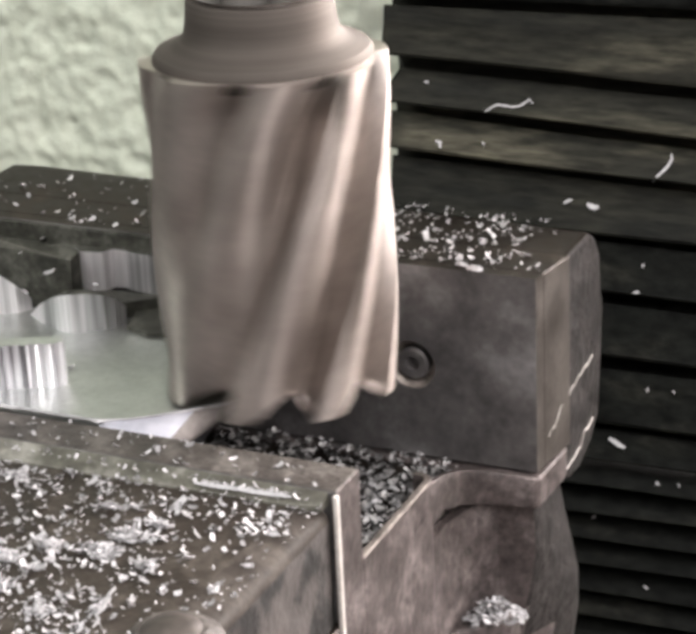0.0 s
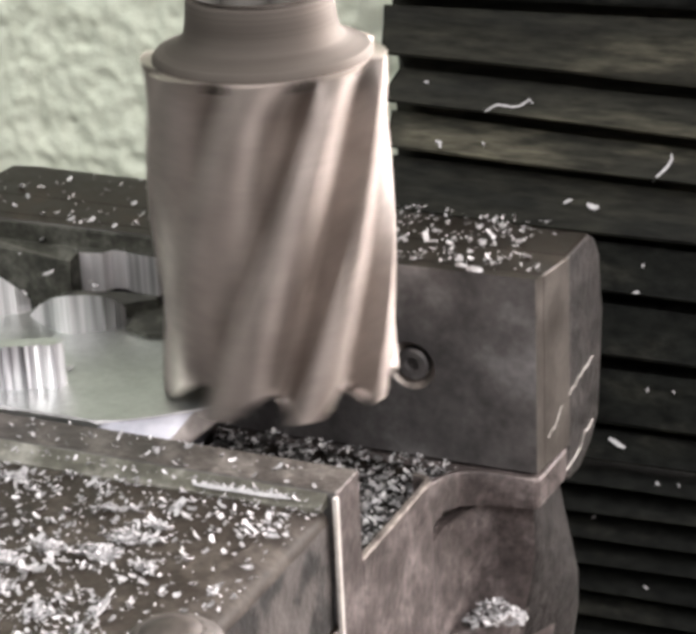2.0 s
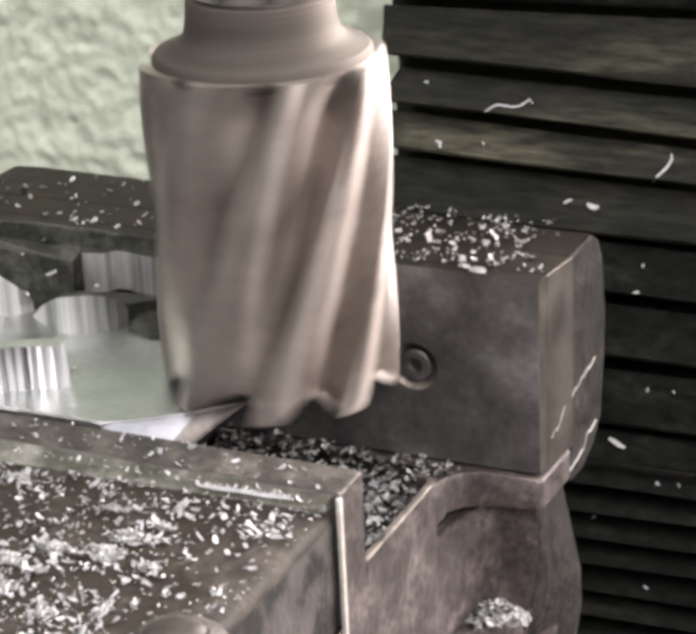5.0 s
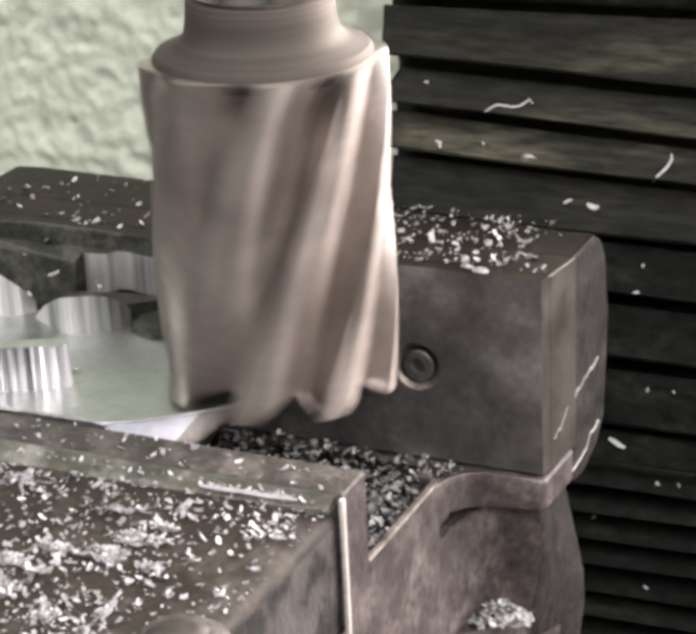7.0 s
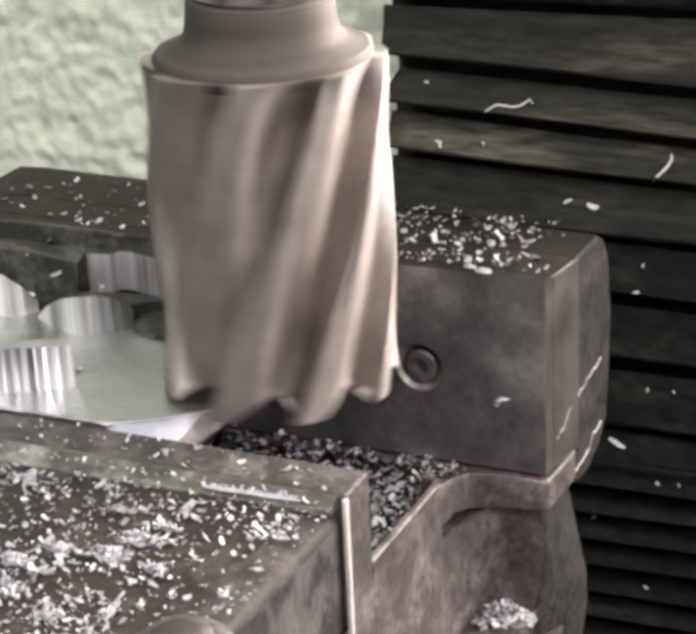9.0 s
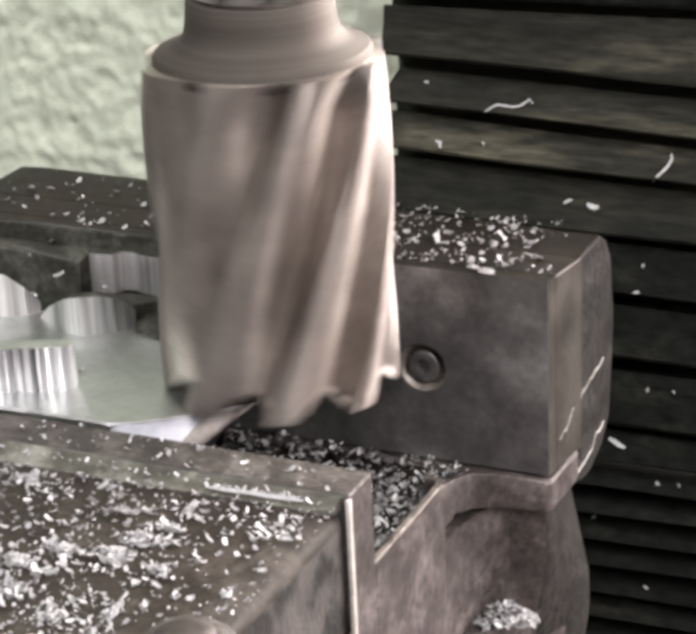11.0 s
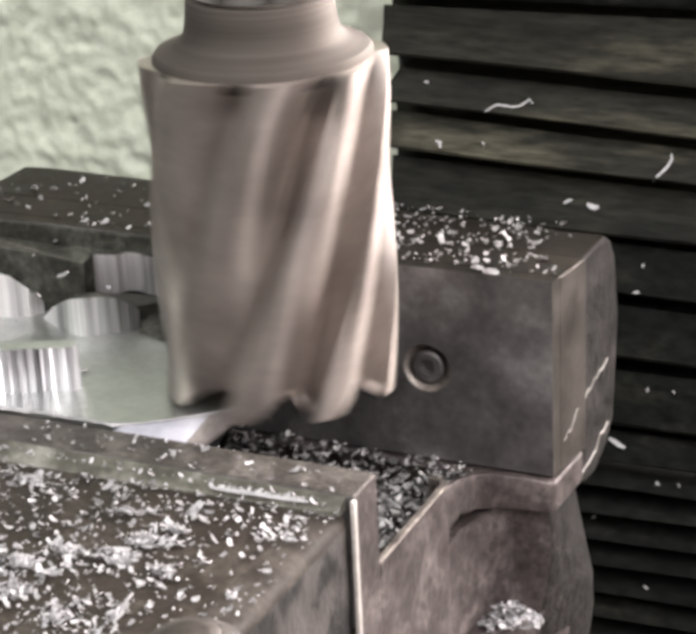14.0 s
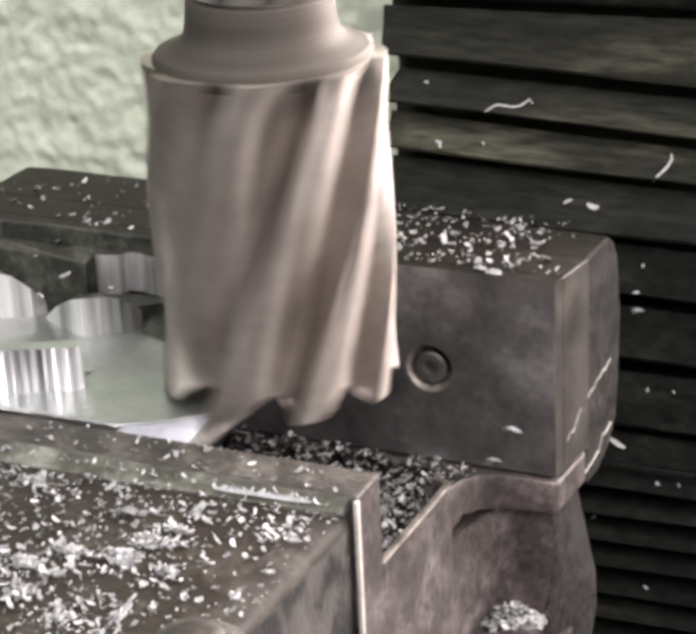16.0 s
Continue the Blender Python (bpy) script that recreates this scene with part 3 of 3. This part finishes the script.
def end_mill():
    c = thing("end_mill", (0, 0, 0), "large eight-tooth steel end mill spinning in its holder", "milling cutter")
    rise, per = 60, 16
    # one tooth gap from cutting edge to cutting edge: land, back, gullet, rake face
    shape = [(0.00, 24.7), (0.05, 24.95), (0.12, 25.0), (0.21, 24.75), (0.30, 24.2), (0.39, 23.4), (0.48, 22.3), (0.57, 21.0), (0.66, 19.6), (0.74, 18.4), (0.81, 17.6), (0.87, 17.4),
             (0.92, 18.2), (0.955, 20.2), (0.98, 22.4), (0.995, 24.2)]
    verts, faces = [], []
    n = TEETH * len(shape)
    for k in range(rise + 1):
        z = LENGTH * k / rise
        lift = max(0.0, (z - 60.5) / 9.0)
        for t in range(TEETH):
            for f, r in shape:
                a = 2 * math.pi * (t + f) / TEETH + TWIST * z / LENGTH
                rr = r + (24.6 - r) * min(1.0, lift) ** 2 * 0.62
                gash = 4.2 * math.sin(math.pi * min(1.0, max(0.0, (f - 0.36) / 0.63))) ** 0.7
                verts.append((rr * math.cos(a), rr * math.sin(a), max(z, gash)))
    for k in range(rise):
        for i in range(n):
            j = (i + 1) % n
            faces.append((k * n + i, k * n + j, (k + 1) * n + j, (k + 1) * n + i))
    # end face, dished between the teeth
    base = len(verts)
    for i in range(n):
        f, r = shape[i % len(shape)]
        a = 2 * math.pi * (i // len(shape) + f) / TEETH
        verts.append((r * 0.55 * math.cos(a), r * 0.55 * math.sin(a), 3.4 + 2.6 * (1 - abs(2 * f - 1))))
    for i in range(n):
        j = (i + 1) % n
        faces.append((j, i, base + i, base + j))
    faces.append(tuple(base + i for i in range(n)))
    top = rise * n
    faces.append(tuple(top + i for i in range(n))[::1])
    me = mesh_from("fluted_body", verts, faces, HSS, smooth=True)
    tidy(me)
    for p in me.polygons:
        p.use_smooth = True
    me.set_sharp_from_angle(angle=radians(40))
    part("fluted_body", me, c)
    part("neck", lathe([(18, 66.0), (21.0, 67.0), (22.0, 68.8), (21.9, 70.2), (21.2, 71.2), (18.2, 72.2), (16.4, 73.2), (15.4, 74.8), (15.0, 77.0), (14.6, 81.0), (14.3, 81.5), (12.0, 81.6)], 96,
                       NECK, "neck"), c, "turned steel neck")
    part("shank", lathe([(11.0, 81.0), (12.2, 81.1), (12.2, 82.0), (13.2, 82.1), (13.5, 82.5), (13.5, 150), (22, 158), (22, 280)], 96, CHROME, "shank"), c, "polished shank")
    return c


mill = end_mill()


# ---- swarf ----
def chip_cloud(rng, places, size):
    """Small curled flakes: bent strips with thickness."""
    verts, faces = [], []
    for (x, y, z) in places:
        L = size * (0.4 + 1.5 * rng.uniform() ** 2.2)
        wd = L * rng.uniform(0.35, 0.75)
        th = 0.12 * size
        curl = rng.uniform(0.3, 1.6)
        seg = 3
        base = len(verts)
        m = Euler((rng.uniform(-0.7, 0.7), rng.uniform(-0.7, 0.7), rng.uniform(0, 6.28))).to_matrix()
        for i in range(seg + 1):
            a = curl * (i / seg - 0.5)
            px, pz = math.sin(a) * L / curl, (1 - math.cos(a)) * L / curl
            for s in (-1, 1):
                for h in (0, th):
                    q = m @ Vector((px, s * wd * 0.5 * (1 - 0.35 * abs(2 * i / seg - 1)), pz + h))
                    verts.append((x + q.x, y + q.y, z + q.z + 0.25 * size))
        for i in range(seg):
            b = base + 4 * i
            faces += [(b, b + 4, b + 6, b + 2), (b + 1, b + 3, b + 7, b + 5), (b, b + 1, b + 5, b + 4), (b + 2, b + 6, b + 7, b + 3)]
        e = base + 4 * seg
        faces += [(base, base + 2, base + 3, base + 1), (e, e + 1, e + 3, e + 2)]
    return verts, faces


def swarf(name, at, places, size, label, seed, material=CHIP):
    rng = np.random.default_rng(seed)
    ob = rides(new(name, mesh_from(name, *chip_cloud(rng, [(x - at[0], y - at[1], z - at[2]) for x, y, z in places], size), material)))
    ob.location = [a * MM for a in at]
    return tagged(ob, label, "metal chips", kind="stuff")


def scatter():
    rng = np.random.default_rng(11)
    front = []
    while len(front) < 2500:
        x, y = rng.uniform(-60, 30), rng.uniform(-120, -43.5)
        d = noise.noise(Vector((x * 0.07, y * 0.07, 2.0))) + 0.25 * noise.noise(Vector((x * 0.3, y * 0.3, 5.0)))
        p = 0.2 + 0.7 * max(0, d)
        if x > 14 and y < -60:
            p *= 0.25
        if rng.uniform() < p:
            front.append((x, y, -4.3))
    # drifts that the cutter has thrown together
    for x, y, rx, ry, n in [(-16.3, -81.5, 5, 4, 150), (-10.8, -75.3, 6, 3, 170), (-0.7, -73.5, 6, 4, 190), (0.1, -66.8, 5, 3, 150), (4.3, -61.7, 5, 2, 110), (-11.4, -91.2, 4, 5, 110), (10.0, -76.0, 4, 3, 80), (-0.1, -96.8, 4, 4, 70), (9.2, -91.8, 2, 6, 80), (-31.8, -52.9, 8, 4, 90), (-7.7, -58.2, 7, 2, 60)]:
        for k in range(n):
            a, r = rng.uniform(0, 6.28), abs(rng.normal(0, 0.36))
            front.append((x + rx * r * math.cos(a), y + ry * r * math.sin(a), -4.3 + 0.9 * rng.uniform() * max(0.0, 1 - r)))
    swarf("swarf_on_front_jaw", (0, -80, -4.3), front, 1.05, "bright aluminium chips strewn over the oily front jaw", 1)
    rear = []
    while len(rear) < 400:
        x, y = rng.uniform(-104, 46), rng.uniform(30, 64)
        if rng.uniform() < 0.35 + 0.6 * max(0, noise.noise(Vector((x * 0.1, y * 0.1, 9.0)))):
            if (x < 38 or y < 40) and (x > -25 or rng.uniform() < 0.16):
                rear.append((x, y, 16.7))
    swarf("swarf_on_rear_jaw", (0, 45, 16.7), rear, 1.0, "bright aluminium chips on the oily rear jaw", 2)
    pile = []
    while len(pile) < 240:
        r, a = 8.0 * rng.uniform() ** 0.7, rng.uniform(0, 6.28)
        pile.append((35 + 1.25 * r * math.cos(a), 23.5 + 0.75 * r * math.sin(a), -63.8 + rng.uniform(0, 3.4) * (1 - r / 9)))
    swarf("swarf_on_casting", (35, 23, -64.0), pile, 1.5, "heap of bright chips on the vise casting", 4)
    strip = [(4 + 19 * i / 45 + rng.uniform(-1, 1), -45.2 + rng.uniform(-0.5, 0.5) + 0.02 * i, -2.9) for i in range(46)] + [
        (rng.uniform(-46, 28), rng.uniform(-45.5, -43), -2.9) for i in range(60)] + [(rng.uniform(-46, 28), rng.uniform(-41.5, -32), -1.95) for i in range(70)]
    swarf("swarf_on_jaw_plate", (0, -44, -3.0), strip, 1.0, "fine chips along the front jaw plate", 5)
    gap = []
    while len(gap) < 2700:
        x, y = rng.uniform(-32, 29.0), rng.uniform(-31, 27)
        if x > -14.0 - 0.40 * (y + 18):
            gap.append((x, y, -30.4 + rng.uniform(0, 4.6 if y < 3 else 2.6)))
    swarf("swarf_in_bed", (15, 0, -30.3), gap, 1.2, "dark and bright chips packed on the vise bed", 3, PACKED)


scatter()


def sliver(points, width, at):
    """A bent ribbon of metal along a line of points, with thickness."""
    verts, faces = [], []
    pts = [Vector(p) for p in points]
    for i, p in enumerate(pts):
        d = (pts[min(i + 1, len(pts) - 1)] - pts[max(i - 1, 0)]).normalized()
        side = d.cross(Vector((0, -0.75, 0.66))).normalized()
        up = side.cross(d).normalized()
        w = width * (0.5 if i in (0, len(pts) - 1) else 1.0)
        for a, b in ((-1, 0), (1, 0), (1, 1), (-1, 1)):
            q = p + side * a * w * 0.5 + up * b * width * 0.45 - Vector(at)
            verts.append((q.x, q.y, q.z))
    for i in range(len(pts) - 1):
        faces += [(4 * i + j, 4 * i + (j + 1) % 4, 4 * i + 4 + (j + 1) % 4, 4 * i + 4 + j) for j in range(4)]
    e = 4 * (len(pts) - 1)
    faces += [(3, 2, 1, 0), (e, e + 1, e + 2, e + 3)]
    return verts, faces


def stuck(points, width, label="small bright aluminium chip stuck on the black way cover"):
    at = points[len(points) // 2]
    ob = new("metal_chip", tidy(mesh_from("metal_chip", *sliver(points, width, at), CHIP)))
    ob.location = [a * MM for a in at]
    return tagged(ob, label, "metal chip", "chips stuck on the way cover")


def chips_on_cover():
    stuck([(-7.6, 140.8, 16.4), (-6.2, 141.4, 17.4), (-4.4, 142.0, 18.3), (-2.4, 142.0, 18.2), (-0.3, 141.9, 18.0), (1.6, 142.2, 18.3), (3.1, 142.8, 19.2), (4.0, 143.4, 20.1), (5.1, 142.9, 19.2)],
          0.55, "long curled bright aluminium chip lying on the way cover")
    stuck([(37.5, 145.6, -0.3), (39.8, 141.2, 2.6), (41.0, 142.0, 3.9), (42.1, 143.0, 5.2), (42.8, 144.2, 6.8), (42.3, 145.1, 7.8)], 0.75, "curved bright aluminium chip lying on the way cover")
    stuck([(26.3, 143.5, -75.8), (27.8, 143.3, -76.4), (29.7, 142.9, -77.2), (31.2, 142.7, -77.6)], 1.3, "bright straight aluminium chip lying on the way cover")
    stuck([(-22.7, 142.4, 6.5), (-21.3, 142.3, 6.3), (-21.0, 141.4, 5.0)], 0.9)
    stuck([(19.9, 144.0, -7.9), (21.0, 143.7, -8.4), (22.3, 143.6, -8.6), (23.2, 143.8, -8.3)], 1.5)
    stuck([(13.3, 143.7, -8.2), (14.5, 144.1, -7.5), (15.6, 144.3, -7.1)], 0.8)
    rng = np.random.default_rng(21)
    for x, y, z in ((37.3, 143.6, -121.0), (34.5, 140.9, -30.3), (35.6, 143.3, -23.3), (27.4, 156.2, -110.7), (27.5, 149.2, -101.4), (44.5, 143.5, -59.0), (-25.6, 144.2, 22.3), (46.3, 143.8, -87.2),
                    (21.1, 146.6, -102.8), (-9.1, 142.9, 6.8), (40.3, 143.5, -87.5), (37.2, 143.4, -59.4)):
        a, l = rng.uniform(0, 3.14), rng.uniform(0.5, 1.0)
        d = Vector((math.cos(a), 0.2 * math.sin(a), 0.7 * math.sin(a))) * l
        c = Vector((x, y, z))
        stuck([tuple(c - d), tuple(c + Vector((0.1, -0.15, 0.15))), tuple(c + d)], rng.uniform(0.45, 0.8))


chips_on_cover()


FLIGHTS = [(1.5, (2.0, 60, 62.0)), (3.5, (53.4, 20.0, 19.2)), (3.5, (62.8, 70.0, -11.8)), (7.0, (33.6, 60.0, 32.5)), (9.0, (43.3, 15.0, -6.1)), (12.0, (28.3, 60.0, 34.7)), (14.5, (39.7, 15.0, 14.0)), (14.5, (66.1, 70.0, -22.2)), (16.0, (42.9, 10.0, -17.7)), (16.0, (46.7, 12.0, -10.7)), (16.0, (53.1, 80.0, -9.5)), (8.0, (35.2, 15.0, 1.4)), (6.5, (33.6, 60.0, 55.5)), (11.5, (46.3, 20.0, -7.7)), (15.0, (66.8, 70.0, -6.9))]


def flying_chips():
    """Chips that the cutter throws: at rest on the milled floor, then through the air, then on the table."""
    rng = np.random.default_rng(8)
    made = []
    for k, (t, p) in enumerate(FLIGHTS):
        pts = [(-1.3, 0.2, -0.5), (-0.5, -0.2, 0.3), (0.5, 0.0, 0.3), (1.3, 0.3, -0.3)]
        ob = new("flying_chip", tidy(mesh_from("flying_chip", *sliver(pts, 0.8, (0, 0, 0)), CHIP)))
        tagged(ob, "small bright aluminium chip thrown by the cutter", "metal chip", "chips thrown by the cutter")
        rest = (12 + 1.2 * k, -12 + 7 * (k % 4), -27.4)
        end = (p[0] + 40 + 6 * k, min(95, p[1] + 20), -129.2)
        a = [float(v) for v in rng.uniform(-40, 40, 3)]
        rows = [(0.0, pose(*[c * MM for c in rest], 0, 0, a[2]))]
        if t > 0.4:
            rows.append((t - 0.2, pose(*[c * MM for c in rest], 0, 0, a[2])))
            rows.append((t - 0.1, pose(0.045, 0.0, max(0.036, p[2] * MM + 0.01), a[0] / 2, a[1] / 2, a[2])))
        drift = Vector((3.2, 0.6, -2.4)) * MM
        here = Vector(p) * MM
        rows.append((t - 1 / FPS, pose(*(here - drift), a[0], a[1], a[2])))
        rows.append((t, pose(*here, a[0], a[1], a[2])))
        if t < 15.7:
            rows.append((t + 1 / FPS, pose(*(here + drift), a[0], a[1], a[2])))
            rows.append((t + 0.2, pose(*[c * MM for c in end], 0, 0, a[2] + 40)))
            rows.append((16.0, pose(*[c * MM for c in end], 0, 0, a[2] + 40)))
        made.append((ob, rows))
    return made


FLYING = flying_chips()


def wire():
    at = (10, -90, -4.2)
    pts = [(11.8, -98, -3.7), (11.9, -96.2, -3.3), (10.4, -94.6, -3.5), (10.9, -92.8, -3.2), (9.9, -91.2, -3.6), (10.2, -89.4, -3.1), (9.0, -88.0, -3.5), (9.3, -86.4, -3.0), (8.6, -85.2, -3.5)]
    ob = rides(new("curled_chip", tidy(mesh_from("curled_chip", *sliver(pts, 0.6, at), CHIP))))
    ob.location = [a * MM for a in at]
    tagged(ob, "long bright curled chip on the front jaw", "metal chip")


wire()


def single_chips():
    """Larger chips, each lying by itself among the fine swarf."""
    rng = np.random.default_rng(31)
    shapes = []
    for k in range(5):
        v, f = chip_cloud(np.random.default_rng(50 + k), [(0, 0, -0.25)], 1.0)
        shapes.append(tidy(mesh_from("metal_chip", v, f, CHIP)))

    def lay(x, y, z, scale, label, group):
        ob = rides(new("metal_chip", shapes[int(rng.integers(5))]))
        ob.matrix_basis = Matrix.LocRotScale((x * MM, y * MM, z * MM), Euler((0, 0, rng.uniform(0, 6.28))), (scale,) * 3)
        tagged(ob, label, "metal chip", group)

    for k in range(70):
        x, y = rng.uniform(-45, 27), rng.uniform(-112, -49)
        if k % 3 == 0:
            x, y = rng.uniform(-20, 8), 0
            y = -78 + 1.12 * (x + 6) + rng.uniform(-4, 4)
        lay(x, y, -3.9, rng.uniform(1.2, 2.1), "bright curled aluminium chip on the front jaw", "chips on the front jaw")
    for k in range(46):
        lay(rng.uniform(-12, 42), rng.uniform(31, 60), 17.1, rng.uniform(1.2, 2.0), "bright curled aluminium chip on the rear jaw", "chips on the rear jaw")
    for x, y, z in [(-69.5, 31.4, 16.4), (-67.4, 29.9, 16.4), (-65.9, 30.0, 16.4), (-66.0, 32.5, 16.4), (-64.4, 32.1, 16.4), (-60.1, 30.2, 16.2), (-54.1, 31.0, 16), (-53.2, 33.5, 16), (-50.8, 31.4, 16), (-64.0, 24.2, 12.2), (-62.3, 9.9, 11.9), (-65.2, 2.9, 9.6), (-63.8, 1.9, 9.6), (-53.0, 13.9, 8.5), (-52.0, 11.2, 8.4), (-54.6, 14.4, 9), (-50.3, -8.2, -0.8), (-52.4, -6.4, -0.8), (-50.6, -6.5, -0.8), (-45.9, -10.0, -0.8), (-23.4, -2.5, -0.8), (-76.2, 9.7, -0.8), (-74.5, 26.6, 12.6), (-74.0, 16.4, 13)]:
        lay(x, y, z + 0.2, rng.uniform(1.0, 1.9), "bright aluminium chip on the partly milled workpiece", "chips on the workpiece")
    for k in range(5):
        lay(rng.uniform(-100, -20), rng.uniform(31, 62), 17.1, rng.uniform(1.2, 2.2), "bright curled aluminium chip on the rear jaw", "chips on the rear jaw")


single_chips()


def loose_shavings():
    for pts, w, label in (([(3.5, -45.9, -2.9), (7, -46.0, -2.8), (10.5, -45.6, -2.9), (13, -45.9, -2.6), (17, -45.6, -2.8), (20.5, -45.5, -2.7), (23.5, -45.1, -2.9)], 0.8,
                           "long bright shaving lying along the front jaw ledge"),
                          ([(30.8, 28.9, 16.9), (32.0, 28.6, 17.2), (33.4, 28.6, 17.1), (34.2, 28.9, 16.9)], 1.3, "bright chip on the front edge of the rear jaw"),
                          ([(27.6, 30.6, 16.9), (28.8, 30.2, 17.3), (30.2, 30.4, 16.9)], 1.0, "bright chip on the oily rear jaw")):
        at = pts[len(pts) // 2]
        ob = rides(new("shaving", tidy(mesh_from("shaving", *sliver(pts, w, at), CHIP))))
        ob.location = [a * MM for a in at]
        tagged(ob, label, "metal chip")


loose_shavings()


# ---- movement ----
def motions():
    feed = [(0.0, -0.25, 0.70), (1.0, -0.20, 0.42), (2.0, -0.08, 0.12), (3.0, 0.0, 0.0), (4.0, 0.34, 0.0), (6.5, 1.18, 0.0), (9.0, 2.0, 0.0), (11.5, 2.82, 0.0), (14.0, 3.64, 0.0),
            (16.0, 4.29, 0.0)]
    for ob in RIDERS:
        x, y, z = ob.location
        turn = ob.rotation_euler.to_matrix().to_4x4()
        walk(ob, [(t, Matrix.Translation((x + a * MM, y + b * MM, z)) @ turn) for t, a, b in feed])
    for ob, rows in FLYING:
        walk(ob, rows)
    # spindle: clockwise from above, with its slow drift against the tooth pitch
    times = [0, 1, 2, 3, 4, 6.5, 7.5, 9, 11.5, 12.5, 14, 16]
    drift = [14.6, 9.0, 3.0, -3.5, -11.0, -25.5, -30.0, -39.5, -58.0, -65.5, -76.0, -85.3]
    rows = []
    for k in range(16 * FPS + 1):
        t = k / FPS
        a = -62.6 - 810.0 * t + float(np.interp(t, times, drift))
        rows.append((t, pose(0, 0, 0, 0, 0, (a + 180) % 360 - 180)))
    walk(mill, rows)


motions()
